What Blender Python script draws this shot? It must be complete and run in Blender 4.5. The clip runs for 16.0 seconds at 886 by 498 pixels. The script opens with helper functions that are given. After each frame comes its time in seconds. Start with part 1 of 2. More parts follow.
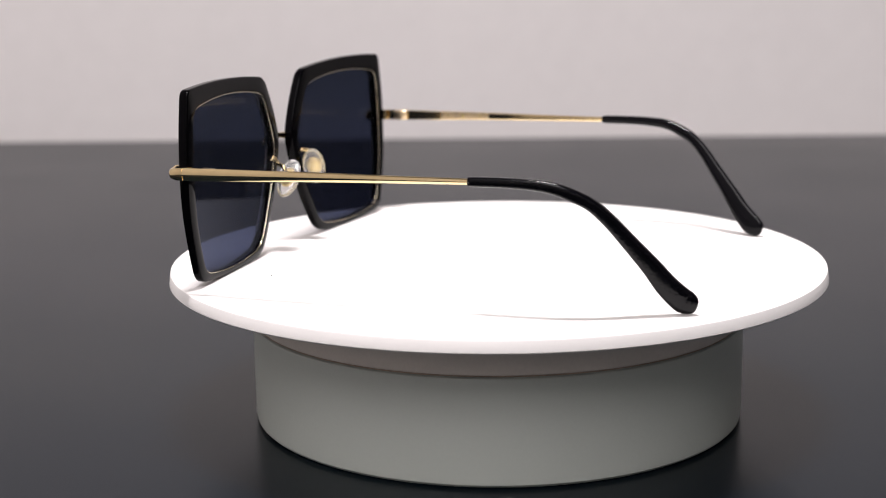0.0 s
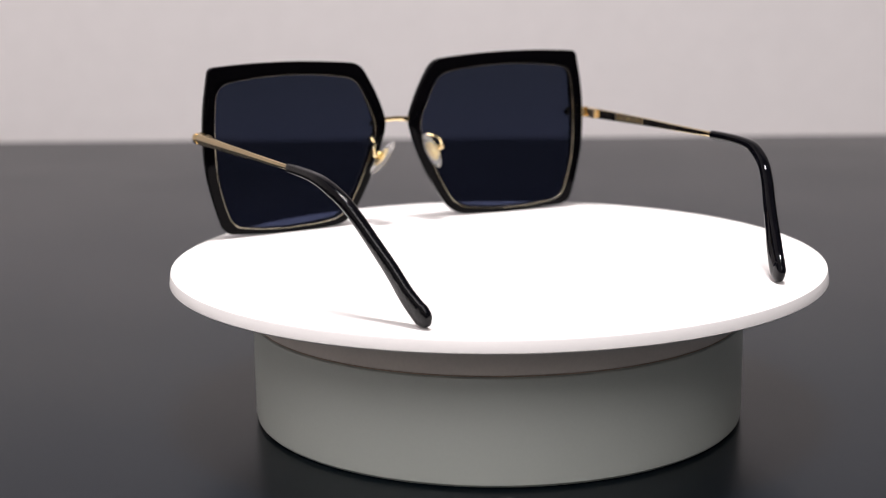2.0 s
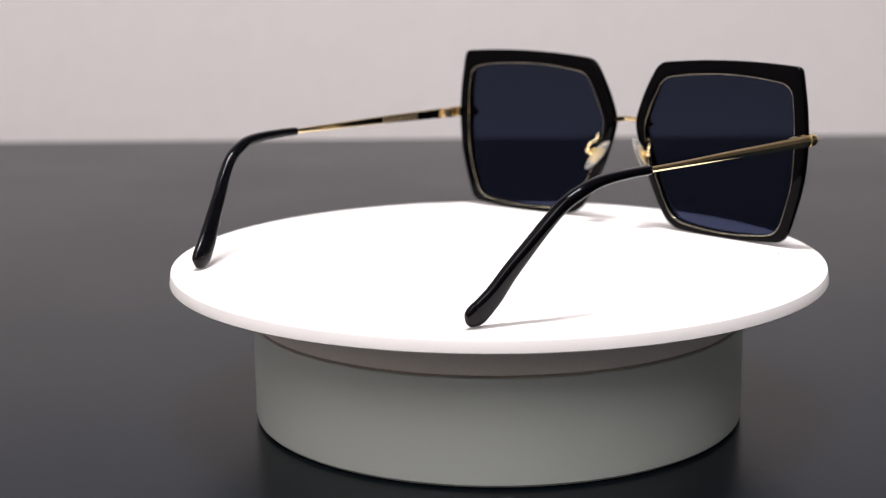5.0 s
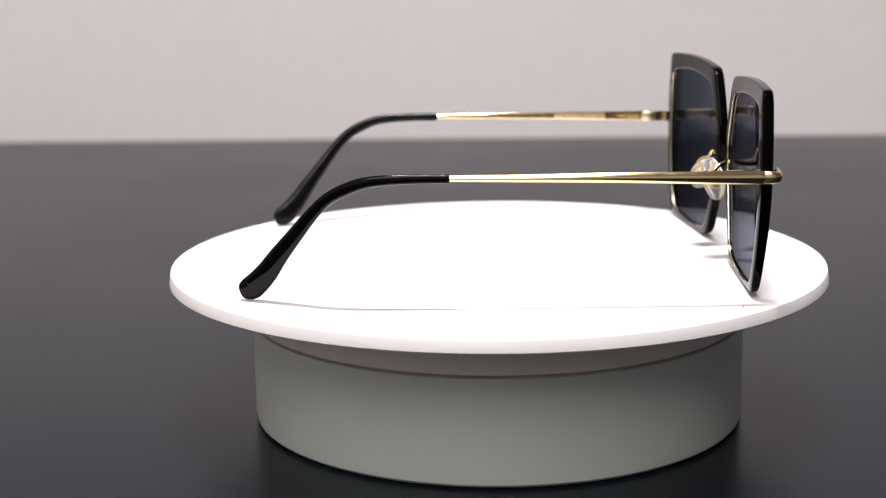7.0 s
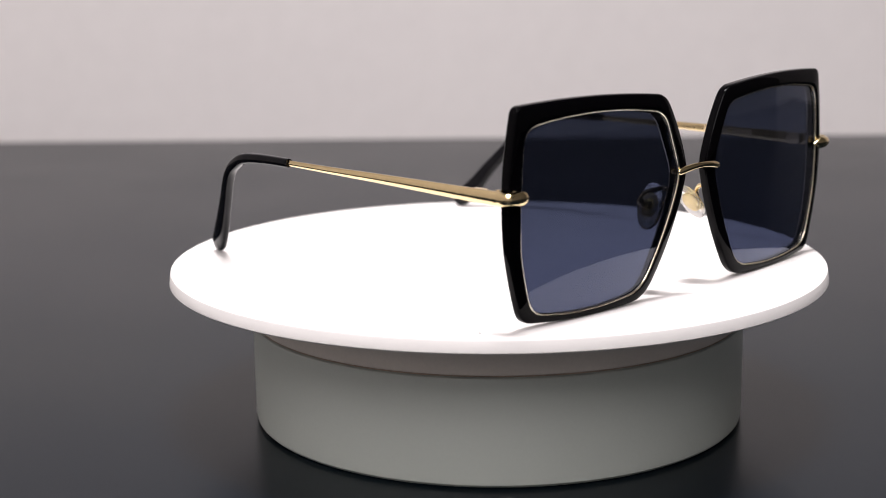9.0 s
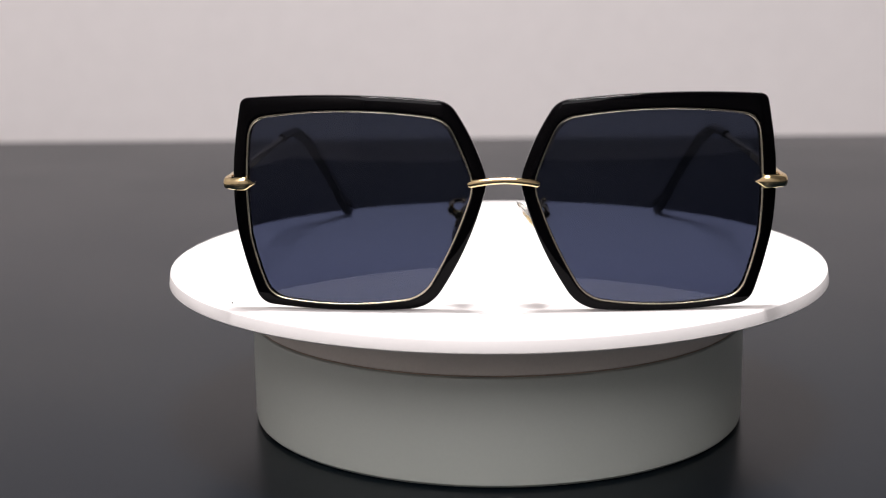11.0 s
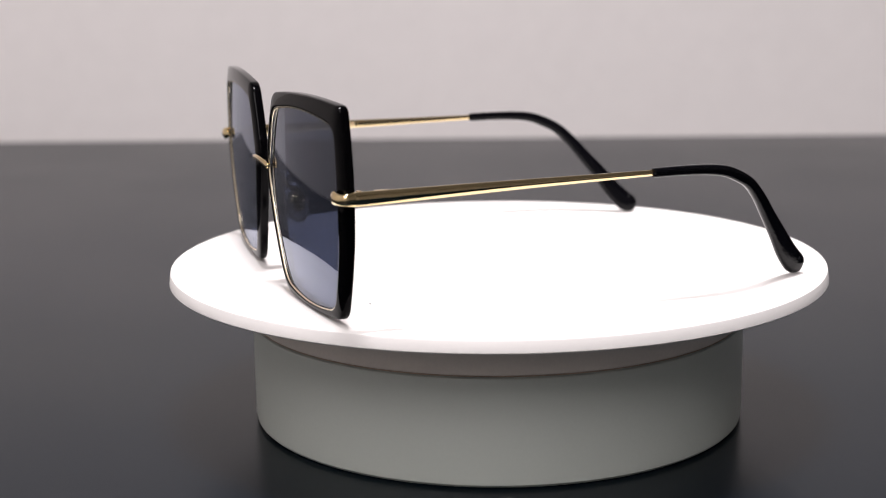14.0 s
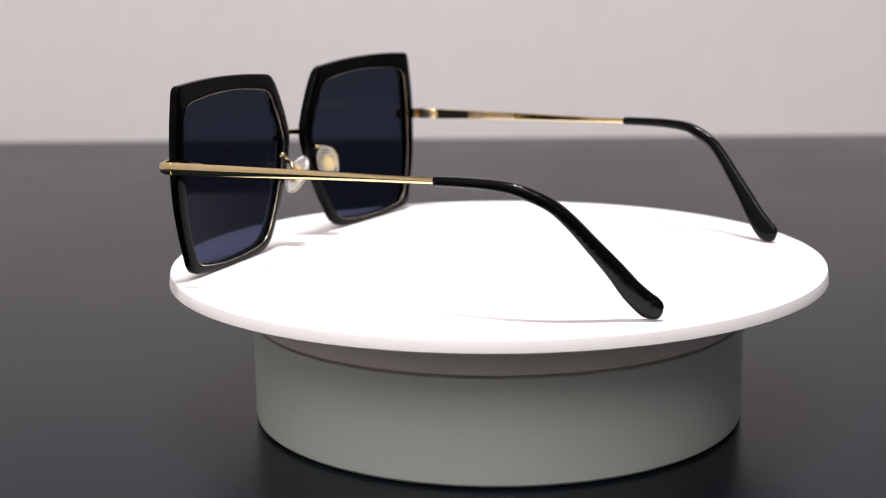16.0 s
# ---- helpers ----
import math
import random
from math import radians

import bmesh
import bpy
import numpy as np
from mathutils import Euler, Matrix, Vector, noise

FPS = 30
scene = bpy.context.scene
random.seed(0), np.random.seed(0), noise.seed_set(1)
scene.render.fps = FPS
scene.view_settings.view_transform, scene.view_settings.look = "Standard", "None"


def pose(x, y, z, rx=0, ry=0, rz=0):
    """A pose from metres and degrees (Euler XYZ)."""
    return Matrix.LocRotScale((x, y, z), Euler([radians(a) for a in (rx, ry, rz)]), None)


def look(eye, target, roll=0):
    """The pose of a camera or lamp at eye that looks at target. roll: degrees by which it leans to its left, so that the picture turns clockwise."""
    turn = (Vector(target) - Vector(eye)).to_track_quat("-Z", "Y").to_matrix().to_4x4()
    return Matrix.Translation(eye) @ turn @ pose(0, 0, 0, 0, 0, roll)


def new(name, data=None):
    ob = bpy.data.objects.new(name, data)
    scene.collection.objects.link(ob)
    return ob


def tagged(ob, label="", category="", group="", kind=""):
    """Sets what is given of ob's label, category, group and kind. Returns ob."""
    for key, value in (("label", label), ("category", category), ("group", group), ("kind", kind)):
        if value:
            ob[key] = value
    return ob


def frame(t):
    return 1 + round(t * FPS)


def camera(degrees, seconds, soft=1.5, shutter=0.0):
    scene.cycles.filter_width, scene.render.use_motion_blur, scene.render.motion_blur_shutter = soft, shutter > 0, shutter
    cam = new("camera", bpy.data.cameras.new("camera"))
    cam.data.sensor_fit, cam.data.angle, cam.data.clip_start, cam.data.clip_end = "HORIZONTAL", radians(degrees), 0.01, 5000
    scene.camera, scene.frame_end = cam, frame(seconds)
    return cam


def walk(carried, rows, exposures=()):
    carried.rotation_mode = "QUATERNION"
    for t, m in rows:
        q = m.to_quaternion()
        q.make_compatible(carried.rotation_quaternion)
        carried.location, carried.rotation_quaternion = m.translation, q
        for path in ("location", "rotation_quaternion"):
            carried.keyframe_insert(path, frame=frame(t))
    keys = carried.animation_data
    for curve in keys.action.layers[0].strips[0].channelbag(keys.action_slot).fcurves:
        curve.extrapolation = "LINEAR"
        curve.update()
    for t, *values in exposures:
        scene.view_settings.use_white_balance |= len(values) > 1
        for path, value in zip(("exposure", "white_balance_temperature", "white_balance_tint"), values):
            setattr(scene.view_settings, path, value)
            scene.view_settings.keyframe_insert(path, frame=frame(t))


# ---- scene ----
SECONDS = 16.0
TABLE_Z = 0.75
PLATE_Z = TABLE_Z + 0.0517
cam = camera(32.774, SECONDS, soft=1.0)
EYE = Vector((0.0, -0.4916, TABLE_Z + 0.1554))
PITCH, YAW, ROLL = 0.20299, 0.03624, -0.7775
AIM = EYE + Vector((-math.sin(YAW) * math.cos(PITCH), math.cos(YAW) * math.cos(PITCH), -math.sin(PITCH)))
walk(cam, [(0.0, look(EYE, AIM, ROLL)), (SECONDS, look(EYE, AIM, ROLL))])
cam.data.dof.use_dof = True
cam.data.dof.focus_distance = 0.445
cam.data.dof.aperture_fstop = 14.0

# ---- light: an unseen overhead lamp, spread narrowed to spare the wall, and a fill added behind the camera ----
world = bpy.data.worlds.new("world")
scene.world = world
world.use_nodes = True
world.node_tree.nodes["Background"].inputs[0].default_value = (0.9, 0.95, 1.0, 1)
world.node_tree.nodes["Background"].inputs[1].default_value = 0.05


def area_lamp(name, eye, target, sx, sy, watts, colour, spread=180):
    data = bpy.data.lights.new(name, "AREA")
    data.spread = radians(spread)
    data.shape, data.size, data.size_y = "RECTANGLE", sx, sy
    data.energy, data.color = watts, colour
    ob = new(name, data)
    ob.matrix_world = look(eye, target)
    return ob


LAMP_COLOUR = (1.0, 0.95, 0.968)
area_lamp("overhead_light", (0.0, -0.09, 2.44), (0.0, -0.089, 0.8), 0.45, 0.09, 11.0, LAMP_COLOUR, 90)
# added fill, no known source: brightens the base and the vertical faces
area_lamp("added_fill_light", (-0.15, -1.75, 2.44), (-0.15, -1.749, 0.8), 0.9, 1.9, 37.0, LAMP_COLOUR)
scene.view_settings.exposure = 0.0


# ---- materials ----
def material(name, colour, rough=0.5, metal=0.0, ior=1.5, var=0.06, scale=40.0, grain=900.0, bump=0.0, bump_scale=1500.0, rough_var=0.08):
    """A principled surface with variation of colour and gloss at two scales and a fine relief."""
    m = bpy.data.materials.new(name)
    m.use_nodes = True
    nt = m.node_tree
    b = nt.nodes["Principled BSDF"]
    b.inputs["Metallic"].default_value = metal
    b.inputs["IOR"].default_value = ior
    co = nt.nodes.new("ShaderNodeTexCoord")
    big = nt.nodes.new("ShaderNodeTexNoise")
    big.inputs["Scale"].default_value, big.inputs["Detail"].default_value = scale, 4
    fine = nt.nodes.new("ShaderNodeTexNoise")
    fine.inputs["Scale"].default_value, fine.inputs["Detail"].default_value = grain, 3
    mixed = nt.nodes.new("ShaderNodeMath")
    mixed.operation = "ADD"
    nt.links.new(co.outputs["Object"], big.inputs["Vector"])
    nt.links.new(co.outputs["Object"], fine.inputs["Vector"])
    nt.links.new(big.outputs["Fac"], mixed.inputs[0])
    nt.links.new(fine.outputs["Fac"], mixed.inputs[1])
    ramp = nt.nodes.new("ShaderNodeMapRange")
    ramp.inputs["From Min"].default_value, ramp.inputs["From Max"].default_value = 0.6, 1.4
    ramp.inputs["To Min"].default_value, ramp.inputs["To Max"].default_value = 1 - var, 1 + var
    nt.links.new(mixed.outputs[0], ramp.inputs["Value"])
    tint = nt.nodes.new("ShaderNodeVectorMath")
    tint.operation = "SCALE"
    tint.inputs[0].default_value = colour
    nt.links.new(ramp.outputs[0], tint.inputs["Scale"])
    nt.links.new(tint.outputs[0], b.inputs["Base Color"])
    gloss = nt.nodes.new("ShaderNodeMapRange")
    gloss.inputs["From Min"].default_value, gloss.inputs["From Max"].default_value = 0.3, 0.7
    gloss.inputs["To Min"].default_value = max(0.01, rough * (1 - rough_var))
    gloss.inputs["To Max"].default_value = rough * (1 + rough_var)
    nt.links.new(big.outputs["Fac"], gloss.inputs["Value"])
    nt.links.new(gloss.outputs[0], b.inputs["Roughness"])
    if bump:
        relief = nt.nodes.new("ShaderNodeTexNoise")
        relief.inputs["Scale"].default_value, relief.inputs["Detail"].default_value = bump_scale, 4
        nt.links.new(co.outputs["Object"], relief.inputs["Vector"])
        bp = nt.nodes.new("ShaderNodeBump")
        bp.inputs["Strength"].default_value, bp.inputs["Distance"].default_value = bump, 0.001
        nt.links.new(relief.outputs["Fac"], bp.inputs["Height"])
        nt.links.new(bp.outputs[0], b.inputs["Normal"])
    return m


# paler low tint makes up for the bright plate seen through the lens
TINT_LOW, TINT_HIGH = (0.037, 0.045, 0.085), (0.028, 0.035, 0.056)


def lens_material(name, gloss, share, glance=0.9, rise_power=4.0):
    """Tinted lens face: clear absorption, slightly denser towards the top edge to stand in for brighter light below,
    with a coat whose gloss rises at glancing angles.
    share: how much of the tint this face carries."""
    m = bpy.data.materials.new(name)
    m.use_nodes = True
    nt = m.node_tree
    nt.nodes.remove(nt.nodes["Principled BSDF"])
    out = nt.nodes["Material Output"]
    co = nt.nodes.new("ShaderNodeTexCoord")
    sep = nt.nodes.new("ShaderNodeSeparateXYZ")
    nt.links.new(co.outputs["Object"], sep.inputs[0])
    ramp = nt.nodes.new("ShaderNodeValToRGB")
    rng = nt.nodes.new("ShaderNodeMapRange")
    rng.inputs["From Min"].default_value, rng.inputs["From Max"].default_value = 0.0, 0.06
    nt.links.new(sep.outputs["Z"], rng.inputs["Value"])
    nt.links.new(rng.outputs[0], ramp.inputs[0])

    def tint(*tone):
        return (*(c**share for c in tone), 1)

    e = ramp.color_ramp.elements
    e[0].position, e[0].color = 0.0, tint(*TINT_LOW)
    e[1].position, e[1].color = 1.0, tint(*TINT_HIGH)
    clear = nt.nodes.new("ShaderNodeBsdfTransparent")
    nt.links.new(ramp.outputs[0], clear.inputs[0])
    shine = nt.nodes.new("ShaderNodeBsdfGlossy")
    shine.inputs["Color"].default_value = (0.82, 0.87, 1.0, 1)
    shine.inputs["Roughness"].default_value = 0.015
    lw = nt.nodes.new("ShaderNodeLayerWeight")
    lw.inputs["Blend"].default_value = 0.5
    power = nt.nodes.new("ShaderNodeMath")
    power.operation, power.inputs[1].default_value = "POWER", rise_power
    nt.links.new(lw.outputs["Facing"], power.inputs[0])
    rise = nt.nodes.new("ShaderNodeMapRange")
    rise.inputs["To Min"].default_value, rise.inputs["To Max"].default_value = gloss, glance
    nt.links.new(power.outputs[0], rise.inputs["Value"])
    mix = nt.nodes.new("ShaderNodeMixShader")
    nt.links.new(rise.outputs[0], mix.inputs[0])
    nt.links.new(clear.outputs[0], mix.inputs[1])
    nt.links.new(shine.outputs[0], mix.inputs[2])
    nt.links.new(mix.outputs[0], out.inputs["Surface"])
    return m


def silicone_material():
    m = material("clear_silicone", (0.93, 0.92, 0.9), 0.12, 0.0, 1.42, 0.03)
    m.node_tree.nodes["Principled BSDF"].inputs["Transmission Weight"].default_value = 0.86
    return m


# south, east, west walls and ceiling are unseen: greys set bounce and reflections
SHADED_WALL = material("unseen_dark_wall", (0.2, 0.195, 0.195), 0.9, var=0.2, scale=3.0, grain=60.0)
SOUTH_WALL = material("unseen_bounce_wall", (0.5, 0.49, 0.485), 0.9, var=0.1, scale=3.0, grain=60.0)
WALL = material("painted_wall", (0.87, 0.83, 0.818), 0.85, var=0.025, scale=3.0, grain=60.0, bump=0.1, bump_scale=220.0)
SIDE_WALL = material("unseen_pale_wall", (0.76, 0.72, 0.7), 0.85, var=0.04, scale=3.0, grain=60.0)
CEILING = material("ceiling_paint", (0.4, 0.4, 0.4), 0.9, var=0.02, scale=3.0, grain=80.0)
FLOOR = material("floor_vinyl", (0.5, 0.48, 0.46), 0.55, var=0.12, scale=5.0, grain=90.0)
TABLE = material("black_laminate", (0.002, 0.0045, 0.0075), 0.25, ior=1.212, var=0.18, scale=9.0, grain=700.0, bump=0.05, bump_scale=1800.0)
TABLE.node_tree.nodes["Principled BSDF"].inputs["Specular Tint"].default_value = (0.77, 0.89, 1.0, 1)
LEG = material("dark_steel", (0.06, 0.06, 0.06), 0.4, 0.6)
PLATE = material("white_plastic_plate", (0.83, 0.805, 0.785), 0.42, var=0.012, scale=30.0, grain=1200.0)
# same white plastic as the plate; the shade under it is in this colour
BASE = material("shaded_white_plastic_base", (0.56, 0.598, 0.55), 0.38, var=0.02, scale=25.0, grain=900.0)
COLLAR = material("warm_white_collar", (0.84, 0.77, 0.69), 0.5, var=0.04, scale=30.0)
BLACK = material("black_acetate", (0.001, 0.0009, 0.0013), 0.02, 0.0, 1.155, 0.2, 60.0, rough_var=0.25)
TIP = material("black_temple_plastic", (0.002, 0.002, 0.003), 0.025, 0.0, 1.25, 0.2, 80.0, rough_var=0.3)
GRAINED_TIP = material("grained_temple_plastic", (0.002, 0.002, 0.003), 0.03, 0.0, 1.28, 0.2, 80.0, bump=0.16, bump_scale=1100.0, rough_var=0.3)
SATIN_GOLD = material("satin_gold_metal", (0.9, 0.72, 0.46), 0.32, 1.0, 1.5, 0.12, 900.0)
GOLD = material("pale_gold_metal", (0.83, 0.65, 0.36), 0.1, 1.0, 1.5, 0.05, 150.0, rough_var=0.3)
PALE_GOLD = material("pale_gold_wire", (0.92, 0.82, 0.62), 0.22, 1.0, 1.5, 0.04, 200.0)
CORE = material("brass_pad_core", (0.72, 0.55, 0.22), 0.35, 0.85, 1.5, 0.06, 200.0)
LENS = lens_material("tinted_lens_front", 0.03, 0.3, 0.9)
LENS_BACK = lens_material("tinted_lens_coated_back", 0.0005, 0.7, 0.3, 5.0)
SILICONE = silicone_material()
SEAM_TONE = material("tan_seam", (0.62, 0.48, 0.38), 0.7, var=0.25, scale=60.0)
SPECK = material("dark_dust", (0.03, 0.025, 0.03), 0.8)


# ---- mesh helpers ----
def mesh_object(name, verts, faces, mat, parent=None, label="", smooth=True, sharp=None):
    me = bpy.data.meshes.new(name)
    me.from_pydata([tuple(v) for v in verts], [], faces)
    bm = bmesh.new()
    bm.from_mesh(me)
    bmesh.ops.recalc_face_normals(bm, faces=bm.faces)
    if sharp:
        for e in bm.edges:
            if len(e.link_faces) == 2 and e.calc_face_angle() > radians(sharp):
                e.smooth = False
    bm.to_mesh(me)
    bm.free()
    for p in me.polygons:
        p.use_smooth = smooth
    me.materials.append(mat)
    ob = new(name, me)
    if parent:
        ob.parent = parent
    if label:
        ob["label"] = label
    return ob


def box(name, lo, hi, mat, parent=None, label="", bevel=0.0):
    bm = bmesh.new()
    bmesh.ops.create_cube(bm, size=1)
    for v in bm.verts:
        v.co = Vector([lo[i] + (v.co[i] + 0.5) * (hi[i] - lo[i]) for i in range(3)])
    if bevel:
        bmesh.ops.bevel(bm, geom=bm.edges[:], offset=bevel, segments=3, affect="EDGES", profile=0.5)
    me = bpy.data.meshes.new(name)
    bm.to_mesh(me)
    bm.free()
    me.materials.append(mat)
    ob = new(name, me)
    ob.parent = parent
    if label:
        ob["label"] = label
    return ob


def lathe(name, profile, mat, parent, label="", n=192, sharp=35):
    """A turned solid from (radius, z) pairs, closed on the axis at both ends."""
    verts, faces = [], []
    for r, z in profile:
        verts += [(r * math.cos(2 * math.pi * k / n), r * math.sin(2 * math.pi * k / n), z) for k in range(n)]
    for j in range(len(profile) - 1):
        faces += [(j * n + k, j * n + (k + 1) % n, (j + 1) * n + (k + 1) % n, (j + 1) * n + k) for k in range(n)]
    faces.append(tuple(range(n)))
    faces.append(tuple(range((len(profile) - 1) * n, len(profile) * n)))
    return mesh_object(name, verts, faces, mat, parent, label, sharp=sharp)


def spline(points, steps=8):
    """Catmull-Rom through rows of numbers."""
    p = [np.array(q, float) for q in points]
    p = [2 * p[0] - p[1]] + p + [2 * p[-1] - p[-2]]
    out = []
    for i in range(1, len(p) - 2):
        for k in range(steps):
            t = k / steps
            out.append(0.5 * (2 * p[i] + (p[i + 1] - p[i - 1]) * t + (2 * p[i - 1] - 5 * p[i] + 4 * p[i + 1] - p[i + 2]) * t**2
                              + (3 * p[i] - p[i - 1] - 3 * p[i + 1] + p[i + 2]) * t**3))
    out.append(p[-2])
    return out


def sweep(rows, power=2.0, n=20, side=(1, 0, 0), ridge=0, end_power=None):
    """Verts and faces of a bar along rows of (x, y, z, half width, half height); power above 2 squares the section, end_power that of its end.
    ridge: +1 or -1 gives the flank on that side two slanting facets."""
    verts, faces = [], []
    pts = [Vector(r[:3]) for r in rows]
    for i, r in enumerate(rows):
        d = (pts[min(i + 1, len(pts) - 1)] - pts[max(i - 1, 0)]).normalized()
        s = Vector(side)
        s = (s - d * s.dot(d)).normalized()
        up = s.cross(d).normalized()
        for k in range(n):
            a = 2 * math.pi * k / n
            c, q = math.cos(a), math.sin(a)
            e = 1.45 if ridge and c * ridge > 0 else power + ((end_power or power) - power) * (i / (len(rows) - 1)) ** 6
            cx = math.copysign(abs(c) ** (2 / e), c) * r[3]
            cy = math.copysign(abs(q) ** (2 / e), q) * r[4]
            verts.append(pts[i] + s * cx + up * cy)
    m = len(rows)
    for i in range(m - 1):
        faces += [(i * n + k, i * n + (k + 1) % n, (i + 1) * n + (k + 1) % n, (i + 1) * n + k) for k in range(n)]
    faces.append(tuple(range(n)))
    faces.append(tuple(range((m - 1) * n, m * n)))
    return verts, faces


def join(*parts):
    verts, faces = [], []
    for v, f in parts:
        o = len(verts)
        verts += list(v)
        faces += [tuple(i + o for i in q) for q in f]
    return verts, faces


def ball(centre, radii, n=16, m=10, turn=None):
    """A closed rounded body."""
    verts, faces = [], []
    for j in range(1, m):
        for k in range(n):
            a, b = 2 * math.pi * k / n, math.pi * j / m
            v = Vector((radii[0] * math.sin(b) * math.cos(a), radii[1] * math.sin(b) * math.sin(a), radii[2] * math.cos(b)))
            verts.append(Vector(centre) + (turn @ v if turn else v))
    for j in range(m - 2):
        faces += [(j * n + k, j * n + (k + 1) % n, (j + 1) * n + (k + 1) % n, (j + 1) * n + k) for k in range(n)]
    faces.append(tuple(range(n)))
    faces.append(tuple(range((m - 2) * n, (m - 1) * n)))
    return verts, faces


# ---- the room ----
# X0 brings the unseen west wall close, so the lenses reflect it brighter
X0, X1, Y0, Y1, HIGH = -0.64, 1.8, -2.8, 0.704, 2.5
tagged(box("floor", (X0, Y0, -0.1), (X1, Y1, 0.0), FLOOR), "pale vinyl floor under the black table", "floor", kind="structure")
tagged(box("ceiling", (X0, Y0, HIGH), (X1, Y1, HIGH + 0.1), CEILING), "plain unseen ceiling, grey to limit bounce light", "ceiling", kind="structure")
tagged(box("wall_north", (X0 - 0.1, Y1, -0.1), (X1 + 0.1, Y1 + 0.1, HIGH + 0.1), WALL), "plain unseen wall, pale and close for bright reflections behind the table", "wall", kind="structure")
tagged(box("wall_south", (X0 - 0.1, Y0 - 0.1, -0.1), (X1 + 0.1, Y0, HIGH + 0.1), SOUTH_WALL), "plain unseen wall, mid-grey for bounce light", "wall", kind="structure")
tagged(box("wall_west", (X0 - 0.1, Y0, -0.1), (X0, Y1, HIGH + 0.1), SIDE_WALL), "plain unseen wall, pale and close for bright reflections", "wall", kind="structure")
tagged(box("wall_east", (X1, Y0, -0.1), (X1 + 0.1, Y1, HIGH + 0.1), SHADED_WALL), "plain unseen wall, dark to keep reflections low", "wall", kind="structure")


def build_table():
    t = new("table")
    t.location = (0, -0.15, 0)
    tagged(t, "matt black laminate table against a pale wall", "table")
    box("tabletop", (-0.46, -0.85, TABLE_Z - 0.03), (1.4, 0.85, TABLE_Z), TABLE, t, bevel=0.002)
    for lx in (-0.38, 1.32):
        for sy in (-1, 1):
            box("leg", (lx - 0.025, sy * 0.75 - 0.025, 0), (lx + 0.025, sy * 0.75 + 0.025, TABLE_Z - 0.03), LEG, t, bevel=0.002)
    return t


build_table()


# ---- turntable ----
PLATE_R, PLATE_T, BASE_R, SEAM = 0.1076, 0.0042, 0.0812, 0.0183


def build_turntable():
    t = new("turntable")
    t.location = (0, 0, TABLE_Z)
    tagged(t, "round white plastic motorised display turntable on a black table", "turntable")
    top = PLATE_Z - TABLE_Z
    r, z = BASE_R, top - SEAM
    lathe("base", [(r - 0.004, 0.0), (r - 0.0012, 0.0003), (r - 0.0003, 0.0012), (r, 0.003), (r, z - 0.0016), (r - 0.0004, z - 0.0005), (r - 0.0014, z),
                   (r - 0.012, z)], BASE, t, "round white plastic base drum, toned down for shade")
    r -= 0.0004
    lathe("seam_ring", [(r - 0.004, z - 0.001), (r - 0.004, z + 0.0001), (r - 0.0003, z + 0.0001), (r - 0.0001, z + 0.00035), (r - 0.004, z + 0.0004)], SEAM_TONE, t,
          "thin tan line of the seam")
    spin = new("spinning_top")
    spin.parent = t
    spin.location = (0, 0, top)
    r = PLATE_R
    plate = lathe("plate", [(r - 0.004, -PLATE_T), (r - 0.0006, -PLATE_T), (r, -PLATE_T + 0.0005), (r - 0.00045, -0.0005), (r - 0.0006, -0.0002), (r - 0.001, 0.0),
                            (r - 0.006, 0.0), (0.002, 0.0)], PLATE, spin, "thin round white plate with a soft rounded rim")
    c = BASE_R - 0.0003
    lathe("collar", [(c - 0.003, -SEAM + 0.0004), (c - 0.0003, -SEAM + 0.0005), (c, -SEAM + 0.0008), (c, -PLATE_T - 0.002), (c + 0.001, -PLATE_T - 0.0004)], COLLAR, spin,
          "shaded collar under the plate")
    return t, spin


turntable, spinning_top = build_turntable()

# ---- sunglasses: x across, +y the front, z up; the origin is the axis of the plate ----
XC = -0.0024
OUTER = [(4.5, 37.4, 3.0), (15.0, 59.6, 3.2), (73.4, 60.7, 2.0), (77.4, 36.3, 14.0), (69.8, 1.7, 3.5), (21.3, 0.9, 5.5)]
OUTER_BULGE = [1.1, 1.4, 0.1, 1.2, 1.35, 2.1]
INNER = [(8.2, 36.6, 4.0), (15.9, 54.8, 4.0), (70.5, 55.0, 4.0), (73.2, 36.0, 14.0), (66.8, 4.0, 4.0), (23.1, 4.0, 5.0)]
INNER_BACK = [(8.5, 35.8, 4.0), (17.0, 54.2, 4.0), (70.2, 54.6, 4.5), (72.9, 36.0, 14.0), (66.5, 4.0, 4.0), (22.7, 3.8, 5.0)]
INNER_BULGE = [0.4, 2.4, 0.4, 1.6, 2.2, 1.4]


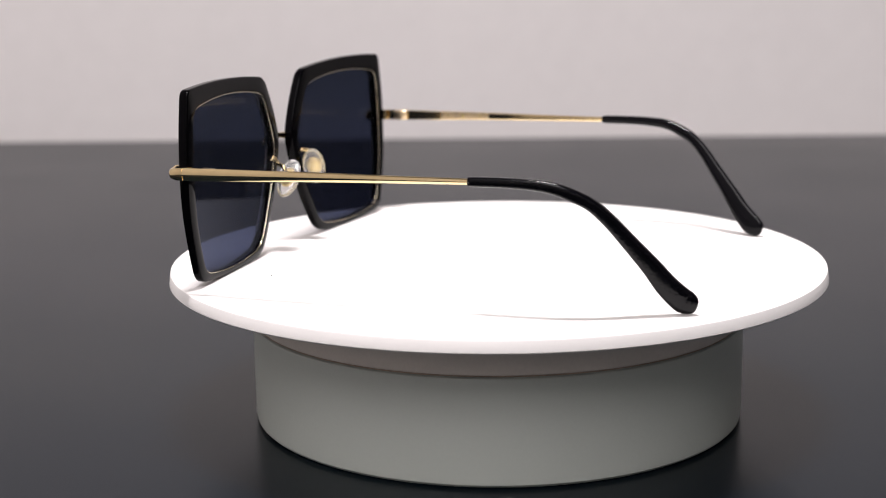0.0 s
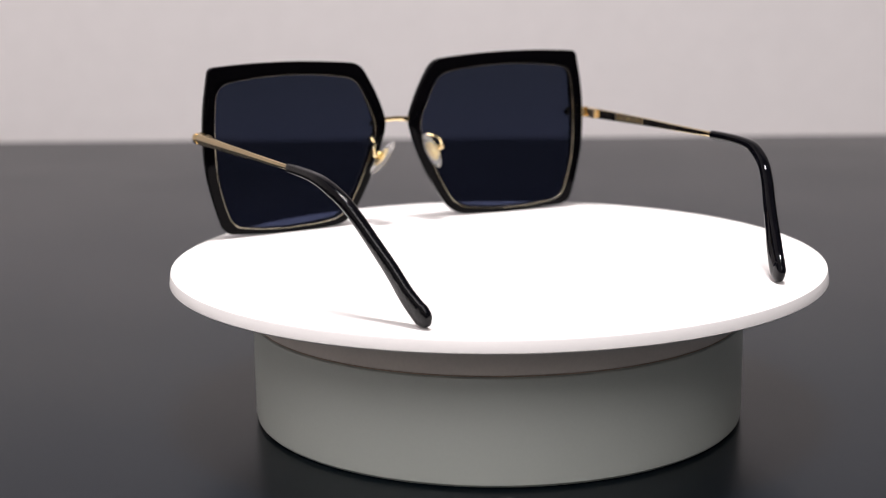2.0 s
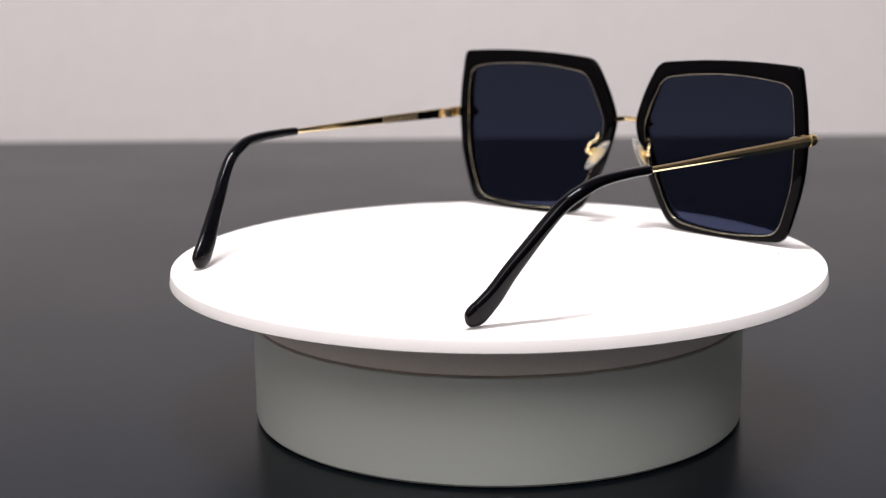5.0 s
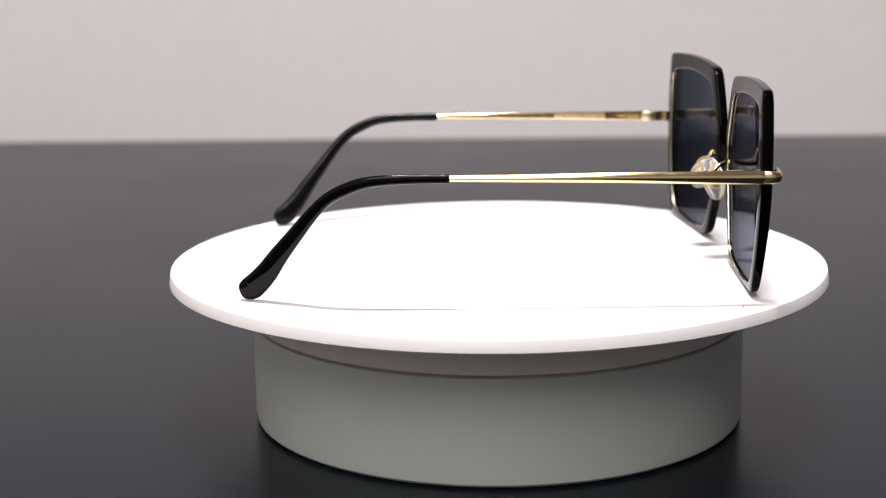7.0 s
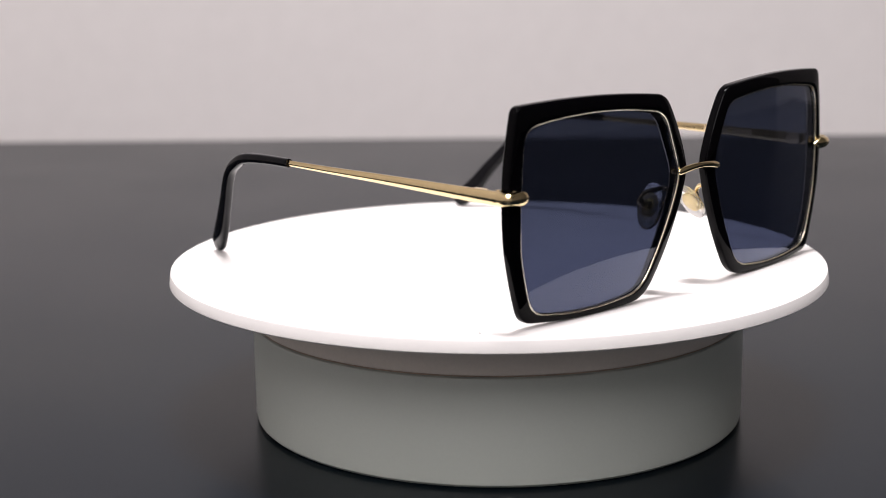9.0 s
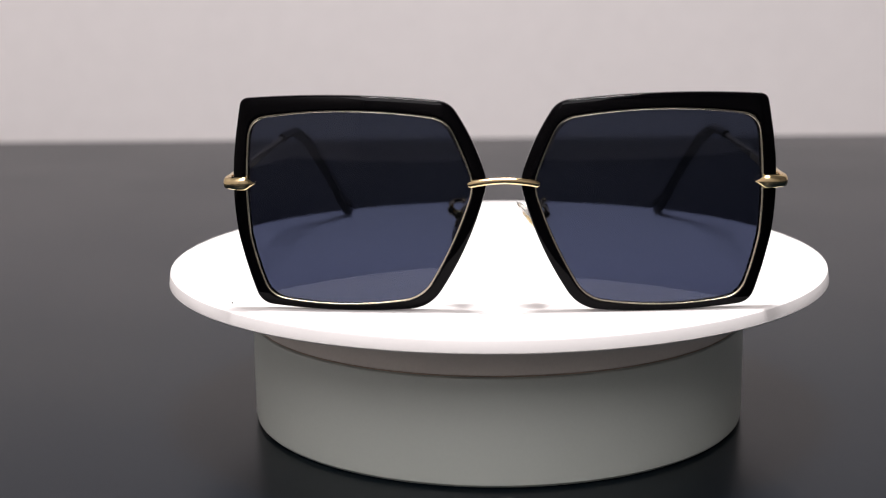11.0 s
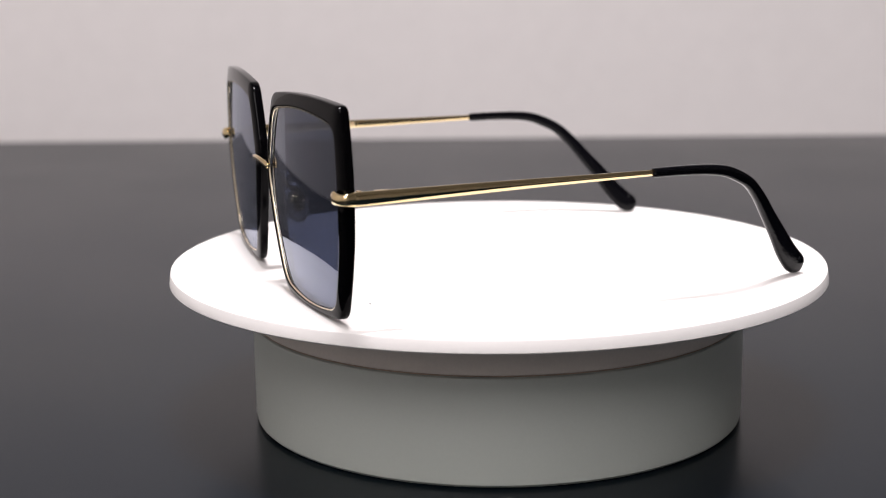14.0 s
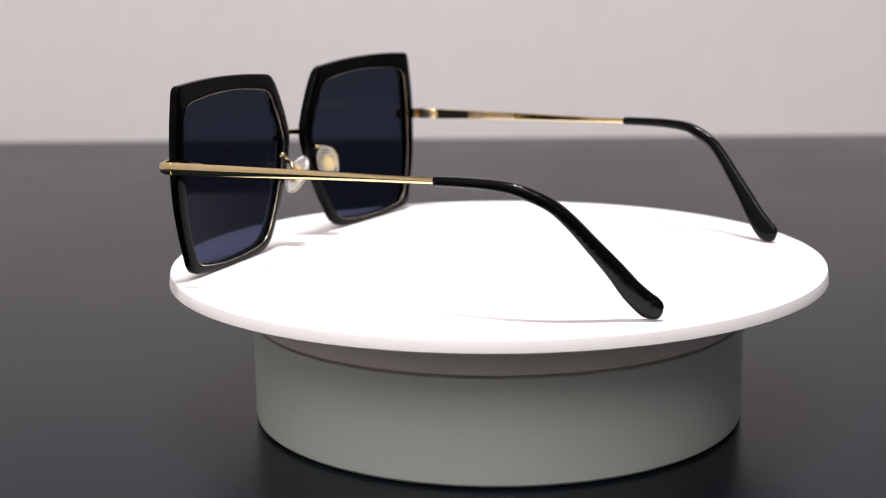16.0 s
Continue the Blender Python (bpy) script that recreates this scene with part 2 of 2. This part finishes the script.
def outline(corners, bulges, edge=14, arc=9):
    """A closed line of points (u, z) in metres from rounded corners joined by slightly bowed sides."""
    n = len(corners)
    c = [Vector((a, b)) for a, b, _ in corners]
    centre = sum(c, Vector((0, 0))) / n
    pts = []

    def side(i, t):
        a, b = c[i], c[(i + 1) % n]
        nrm = Vector((b.y - a.y, a.x - b.x)).normalized()
        if nrm.dot((a + b) / 2 - centre) < 0:
            nrm = -nrm
        return a.lerp(b, t) + nrm * bulges[i] * 4 * t * (1 - t)

    cut = []
    for i in range(n):
        length = (c[(i + 1) % n] - c[i]).length
        cut.append((corners[i][2] / length, 1 - corners[(i + 1) % n][2] / length))
    for i in range(n):
        s, e = cut[i]
        pts += [side(i, s + (e - s) * k / edge) for k in range(edge)]
        a, b = side(i, e), side((i + 1) % n, cut[(i + 1) % n][0])
        m = c[(i + 1) % n]
        pts += [a * (1 - t) ** 2 + m * 2 * t * (1 - t) + b * t**2 for t in (k / arc for k in range(arc))]
    return [p * 0.001 for p in pts]


OUT, INN, BACK = outline(OUTER, OUTER_BULGE), outline(INNER, INNER_BULGE), outline(INNER_BACK, INNER_BULGE)
NP = len(OUT)


WIDE = {-1: 0.995, 1: 1.0}
SWEEP_BACK = {-1: 0.0006, 1: 0.0019}
THINNER = {-1: 0.15, 1: 0.25}


def low(z):
    """0 at the height of the hinges and above, 1 at the plate."""
    return max(0.0, 1 - z / 0.0363) ** 1.5


def face_y(u, z, sign, fwd):
    """The bow of the front: how far forward a layer of it stands. The lower half sweeps back and grows thinner."""
    return 0.0768 - 0.0046 * (u / 0.074) ** 2 - SWEEP_BACK[sign] * low(z) + fwd * (1 - THINNER[sign] * low(z))


def ring(sign, profile):
    """A closed ring along the lens opening. profile: (share from the opening to the outer edge, extra outward metres, forward metres,
    share of the narrower opening at the back)."""
    verts, faces = [], []
    m = len(profile)
    for k in range(NP):
        o = OUT[k]
        for share, extra, fwd, b in profile:
            i = INN[k].lerp(BACK[k], b)
            q = i.lerp(o, share + extra / (o - i).length)
            verts.append((XC + sign * q.x * WIDE[sign], face_y(q.x, q.y, sign, fwd), q.y))
    for k in range(NP):
        for j in range(m):
            faces.append((k * m + j, k * m + (j + 1) % m, ((k + 1) % NP) * m + (j + 1) % m, ((k + 1) % NP) * m + j))
    return verts, faces


def lens_mesh(sign):
    cu, cz = sum(p.x for p in INN) / NP, sum(p.y for p in INN) / NP
    verts, faces, rings = [], [], 7
    for fwd in (0.0009, -0.0012):
        for j in range(1, rings + 1):
            for p in INN:
                s = j / rings * 1.004
                u, z = cu + (p.x - cu) * s, cz + (p.y - cz) * s
                dome = 0.0012 * (1 - ((u - cu) ** 2 + (z - cz) ** 2) / 0.036**2)
                verts.append((XC + sign * u * WIDE[sign], face_y(u, z, sign, fwd) + dome, z))
    half = rings * NP
    for side in (0, 1):
        o = side * half
        faces.append(tuple(o + k for k in range(NP)))
        for j in range(rings - 1):
            faces += [(o + j * NP + k, o + j * NP + (k + 1) % NP, o + (j + 1) * NP + (k + 1) % NP, o + (j + 1) * NP + k) for k in range(NP)]
    e = (rings - 1) * NP
    faces += [(e + k, e + (k + 1) % NP, half + e + (k + 1) % NP, half + e + k) for k in range(NP)]
    return verts, faces


RAISED = {-1: 0.2, 1: 0.6}


def arm_rows(sign):
    """The metal side arm from the hinge back to the sleeve."""
    lift = RAISED[sign]
    rows = [(77.4, 73.6, 36.3, 0.8, 1.6), (77.9, 71.0, 36.3, 0.85, 1.9), (77.8, 65.0, 36.4, 0.85, 1.9), (77.5, 50.0, 36.7, 0.85, 1.7), (76.9, 25.0, 37.2, 0.8, 1.35),
            (76.2, 2.0, 37.5, 0.75, 1.05), (75.3, -20.0, 37.7, 0.7, 0.85)]
    rows = [(x, y, z + lift * max(0.0, y / 74), w, h) for x, y, z, w, h in rows]
    return spline([[XC + sign * r[0] * 1e-3] + [v * 1e-3 for v in r[1:]] for r in rows], 6)


TIP_SPLAY = {-1: -0.5, 1: 0.3}
TIP_WIDER = {-1: 0.14, 1: 0.04}
TIP_LONGER = {-1: 0.4, 1: 0.9}


def tip_rows(sign):
    """The black sleeve, bent down behind the ear and broadened to a paddle."""
    rows = [(75.4, -18.0, 37.7, 1.0, 1.15), (75.3, -18.6, 37.7, 1.3, 1.4), (75.0, -26.5, 37.75, 1.4, 1.45), (74.6, -34.5, 37.5, 1.5, 1.55), (74.0, -40.8, 36.7, 1.6, 1.7),
            (72.9, -45.8, 34.9, 1.65, 1.85), (71.2, -51.1, 32.0, 1.65, 1.85), (69.1, -55.8, 27.3, 1.6, 2.0), (66.5, -60.6, 21.2, 1.55, 2.3), (63.7, -66.0, 14.3, 1.5, 2.8),
            (61.7, -70.1, 8.6, 1.5, 3.3), (60.0, -73.7, 4.7, 1.45, 3.6), (59.4, -75.2, 3.65, 1.42, 3.5), (58.95, -76.5, 2.9, 1.3, 3.05), (58.65, -77.4, 2.4, 1.1, 2.35),
            (58.5, -77.9, 2.15, 0.8, 1.55), (58.45, -78.15, 2.05, 0.35, 0.6)]
    rows = [(x + TIP_SPLAY[sign] * max(0.0, -(y + 40) / 38), y - TIP_LONGER[sign] * min(1.0, max(0.0, -(y + 26) / 14)), z, w * (1 + TIP_WIDER[sign] * max(0.0, -(y + 40) / 38)), h) for x, y, z, w, h in rows]
    return spline([[XC + sign * r[0] * 1e-3] + [v * 1e-3 for v in r[1:]] for r in rows], 6)


def end_piece_mesh(sign):
    """The arrow-headed gold mount that wraps from the front of the rim round its side to the hinge."""
    rows = [(69.9, 75.0, 36.3, 0.2, 0.12), (71.0, 75.2, 36.3, 0.6, 0.85), (72.2, 75.35, 36.3, 0.9, 1.75), (73.6, 75.4, 36.3, 1.05, 2.0), (75.4, 75.3, 36.3, 1.1, 1.75),
            (77.0, 74.9, 36.3, 1.1, 1.6), (78.0, 73.9, 36.3, 1.0, 1.65), (78.2, 72.8, 36.3, 0.9, 1.85), (77.9, 71.0, 36.3, 0.9, 1.95)]
    rows = [(x, y, z + RAISED[sign], w, h) for x, y, z, w, h in rows]
    rows = spline([[XC + sign * r[0] * 1e-3] + [v * 1e-3 for v in r[1:]] for r in rows], 5)
    verts, faces, n = [], [], 18
    for i, r in enumerate(rows):
        p = Vector(r[:3])
        d = (Vector(rows[min(i + 1, len(rows) - 1)][:3]) - Vector(rows[max(i - 1, 0)][:3])).normalized()
        s = Vector((0, 0, 1)).cross(d).normalized()
        for k in range(n):
            a = 2 * math.pi * k / n
            verts.append(p + s * math.cos(a) * r[3] + Vector((0, 0, 1)) * math.sin(a) * r[4])
    for i in range(len(rows) - 1):
        faces += [(i * n + k, i * n + (k + 1) % n, (i + 1) * n + (k + 1) % n, (i + 1) * n + k) for k in range(n)]
    faces += [tuple(range(n)), tuple(range((len(rows) - 1) * n, len(rows) * n))]
    return verts, faces


PAD_LEAN = {-1: 40, 1: 26}
PAD_TURN = {-1: 2, 1: 16}
PAD_AT = {-1: (8.5, 70.4, 24.8), 1: (11.4, 70.2, 26.1)}


def build_sunglasses():
    g = new("sunglasses")
    g.location = (0, 0, PLATE_Z + 0.0001)
    tagged(g, "oversized square sunglasses, glossy black rims, gold arms, dark blue-grey lenses", "sunglasses")
    mm = 0.001
    for sign in (-1, 1):
        rim_profile = [(0, 0.0002, -0.0017, 1), (0, 0.0002, -0.00125, 1), (0, 0.0002, -0.00119, 0), (0, 0.0002, 0.0016, 0), (0.04, 0, 0.0020, 0), (0.1, 0, 0.00215, 0), (0.2, 0, 0.00215, 0),
                       (0.55, 0, 0.0019, 0), (0.88, 0, 0.00155, 0), (0.95, 0, 0.00135, 0), (0.99, 0, 0.0010, 0), (1, 0, 0.0006, 0), (1, 0, -0.0009, 0), (0.99, 0, -0.0012, 0),
                       (0.95, 0, -0.00145, 1), (0.88, 0, -0.00155, 1), (0.5, 0, -0.0018, 1), (0.12, 0, -0.0020, 1), (0.04, 0, -0.00195, 1)]
        v, f = ring(sign, rim_profile)
        rim = mesh_object("rim", v, f, BLACK, g, "thick glossy black acetate rim", sharp=55)
        front = ring(sign, [(0, -0.0002, 0.0009, 0), (0, -0.0004, 0.0013, 0), (0, -0.00038, 0.0016, 0), (0, -0.00015, 0.0018, 0), (0, 0.0002, 0.00187, 0), (0, 0.0005, 0.0018, 0),
                            (0, 0.00045, 0.0009, 0)])
        back = ring(sign, [(0, -0.00008, -0.0017, 1), (0, -0.00012, -0.0016, 1), (0, -0.0001, -0.0013, 1), (0, 0.00022, -0.0013, 1), (0, 0.00012, -0.0017, 1)])
        v, f = join(front, back)
        mesh_object("wire_liner", v, f, PALE_GOLD, rim, "thin pale gold wire round the lens", sharp=62)
        v, f = lens_mesh(sign)
        lens = mesh_object("lens", v, f, LENS, rim, "dark blue-grey tinted lens, paler low down for the plate's glare", sharp=50)
        lens.data.materials.append(LENS_BACK)
        for p in lens.data.polygons:
            p.material_index = 1 if p.normal.y < 0 else 0
    # bridge: a bowed gold bar over both rims
    rows = [(-9.9, 78.9, 36.5, 0.35, 0.5), (-9.4, 79.1, 36.7, 0.55, 0.9), (-7.5, 79.4, 37.2, 0.6, 1.02), (-4, 79.7, 37.7, 0.6, 0.95), (0, 79.8, 37.9, 0.6, 0.9),
            (4, 79.7, 37.7, 0.6, 0.95), (7.5, 79.4, 37.2, 0.6, 1.02), (9.4, 79.1, 36.7, 0.55, 0.9), (9.9, 78.9, 36.5, 0.35, 0.5)]
    rows = spline([[XC + r[0] * mm] + [q * mm for q in r[1:]] for r in rows], 5)
    v, f = sweep(rows, 2.2, 16, (0, 1, 0))
    mesh_object("bridge", v, f, GOLD, g, "slim bowed gold bridge")
    for sign in (-1, 1):
        v, f = end_piece_mesh(sign)
        mesh_object("end_piece", v, f, GOLD, g, "arrow-shaped gold end piece", sharp=40)
        v, f = sweep(arm_rows(sign), 7, 32, ridge=sign, end_power=2)
        arm = mesh_object("temple_arm", v, f, GOLD, g, "slender tapering gold side arm", sharp=12)
        v, f = sweep(tip_rows(sign), 2.8, 28)
        mesh_object("temple_tip", v, f, TIP if sign > 0 else GRAINED_TIP, arm, "glossy black curved ear sleeve", sharp=60)
        # hinge: a leaf on the inner side of the arm, three knuckles and a screw
        hx, hz = XC + sign * 76.2 * mm, 36.4 + RAISED[sign]
        parts = [sweep([(hx, 69.6 * mm, (hz + k - 0.5) * mm, 0.0012, 0.0012), (hx, 69.6 * mm, (hz + k + 0.5) * mm, 0.0012, 0.0012)], 2, 14) for k in (-1.15, 0.0, 1.15)]
        parts.append(sweep([(hx, 72.2 * mm, hz * mm, 0.0006, 0.0015), (hx, 69.8 * mm, hz * mm, 0.0007, 0.0016)], 6, 16))
        v, f = join(*parts)
        mesh_object("hinge", v, f, GOLD, arm, "small gold hinge with three knuckles", sharp=40)
        v, f = sweep([(hx + sign * 0.0003, 65.6 * mm, hz * mm, 0.0008, 0.0016), (hx + sign * 0.0003, 65.0 * mm, hz * mm, 0.0011, 0.0018),
                      (hx + sign * 0.0003, 61.4 * mm, hz * mm, 0.0011, 0.0018), (hx + sign * 0.0004, 60.6 * mm, hz * mm, 0.0008, 0.0016)], 6, 20)
        mesh_object("hinge_leaf", v, f, SATIN_GOLD, arm, "satin gold hinge plate on the inner side", sharp=40)
        v, f = sweep([(hx, 69.6 * mm, (hz - 1.9) * mm, 0.0007, 0.0007), (hx, 69.6 * mm, (hz + 1.9) * mm, 0.0007, 0.0007)], 2, 12)
        mesh_object("hinge_screw", v, f, GOLD, arm, "tiny hinge screw", sharp=40)
        # satin field on the inner side of the arm, with a row of tiny bars
        rows = [r for r in spline(arm_rows(sign), 6) if 0.027 < r[1] < 0.047]
        v, f = sweep([(r[0] - sign * r[3] * 0.93, r[1], r[2], 0.00012, r[4] * 0.72) for r in rows], 6, 12)
        field = mesh_object("satin_field", v, f, SATIN_GOLD, arm, "satin gold field inside the arm", sharp=40)
        bars = [sweep([(r[0] - sign * (r[3] * 0.93 + 0.00012), r[1] - 0.0003, r[2], 0.00005, r[4] * 0.4), (r[0] - sign * (r[3] * 0.93 + 0.00012), r[1] + 0.0003 * w, r[2], 0.00005, r[4] * 0.4)], 6, 8)
                for r, w in zip(rows[4::9], (1, 3, 1, 2, 1, 3, 2, 1, 2, 1, 3, 1))]
        v, f = join(*bars)
        mesh_object("field_bars", v, f, CORE, field, "row of tiny dark gold bars")
        # nose pad on its wire
        turn = Euler((0, radians(-sign * PAD_LEAN[sign]), radians(PAD_TURN[sign]))).to_matrix()
        at = PAD_AT[sign]
        centre = Vector((XC + sign * at[0] * mm, at[1] * mm, at[2] * mm))
        wire = [(11.4, 75.6, 31.5), (11.2, 74.4, 31.9), (at[0] + 2.2, at[1] + 2.6, at[2] + 5.2), (at[0] + 3.2, at[1] + 0.4, at[2] + 4.4), (at[0] + 3.6, at[1] - 0.9, at[2] + 2.4),
                (at[0] + 3.0, at[1] - 0.8, at[2] + 0.8), (at[0] + 1.4, at[1] - 0.1, at[2] + 0.2)]
        wire = spline([[XC + sign * a * mm, b * mm, c * mm, 0.0007, 0.0007] for a, b, c in wire], 5)
        v, f = join(sweep(wire, 2, 10, (0.3, 0.2, 1)), ball(wire[22][:3], (0.0012, 0.0011, 0.0013), 12, 8))
        wire_ob = mesh_object("pad_wire", v, f, GOLD, g, "bent gold nose pad wire")
        v, f = ball(centre, (0.0013, 0.0040, 0.0074), 24, 16, turn)
        mesh_object("nose_pad", v, f, SILICONE, wire_ob, "clear silicone nose pad")
        inner, outer = centre + turn @ Vector((sign * 0.0005, 0, 0)), centre + turn @ Vector((sign * 0.0028, 0, 0))
        v, f = join(ball(inner, (0.0009, 0.0026, 0.0038), 16, 10, turn), sweep([(*inner, 0.0011, 0.0014), (*outer, 0.0010, 0.0012)], 4, 14, (0, 1, 0)))
        mesh_object("pad_core", v, f, CORE, wire_ob, "yellow brass plate and stem in the pad")
    return g


sunglasses = build_sunglasses()


# ---- a crumb of dust on the plate ----
SPECKS_AT = [(0.0771, 0.0655), (-0.0494, 0.0586)]
v, f = ball((0, 0, 0), (0.00026, 0.00022, 0.0002), 8, 6)
dust_specks = [tagged(mesh_object("dust_speck", v, f, SPECK), "tiny dark speck of dust on the white plate", "dust", "dust specks on the plate")
               for _ in SPECKS_AT]


# ---- movement: degrees of turn at each time ----
TURN = [(0, 71.78), (0.5, 60.65), (1, 49.35), (1.5, 38.33), (2, 26.99), (2.5, 15.64), (3, 4.15), (3.5, -7.05), (4, -18.41), (6.5, -74.33), (7, -86.55), (7.5, -97.9), (8, -109.95), (8.5, -121.42), (9, -132.97), (11.5, -192.0), (12, -203.63), (12.5, -214.89), (13, -226.36), (13.5, -237.57), (14, -248.82), (14.5, -260.36), (15, -272.33), (15.5, -283.68), (16, -295.1)]


def motions():
    rows = [(t, pose(0, 0, PLATE_Z + 0.0001, rz=a)) for t, a in TURN]
    walk(sunglasses, rows)
    for speck, (x, y) in zip(dust_specks, SPECKS_AT):
        walk(speck, [(t, pose(0, 0, PLATE_Z, rz=a) @ pose(x, y, 0.0002)) for t, a in TURN])
    walk(spinning_top, [(t, pose(0, 0, PLATE_Z - TABLE_Z, rz=a)) for t, a in TURN])


motions()
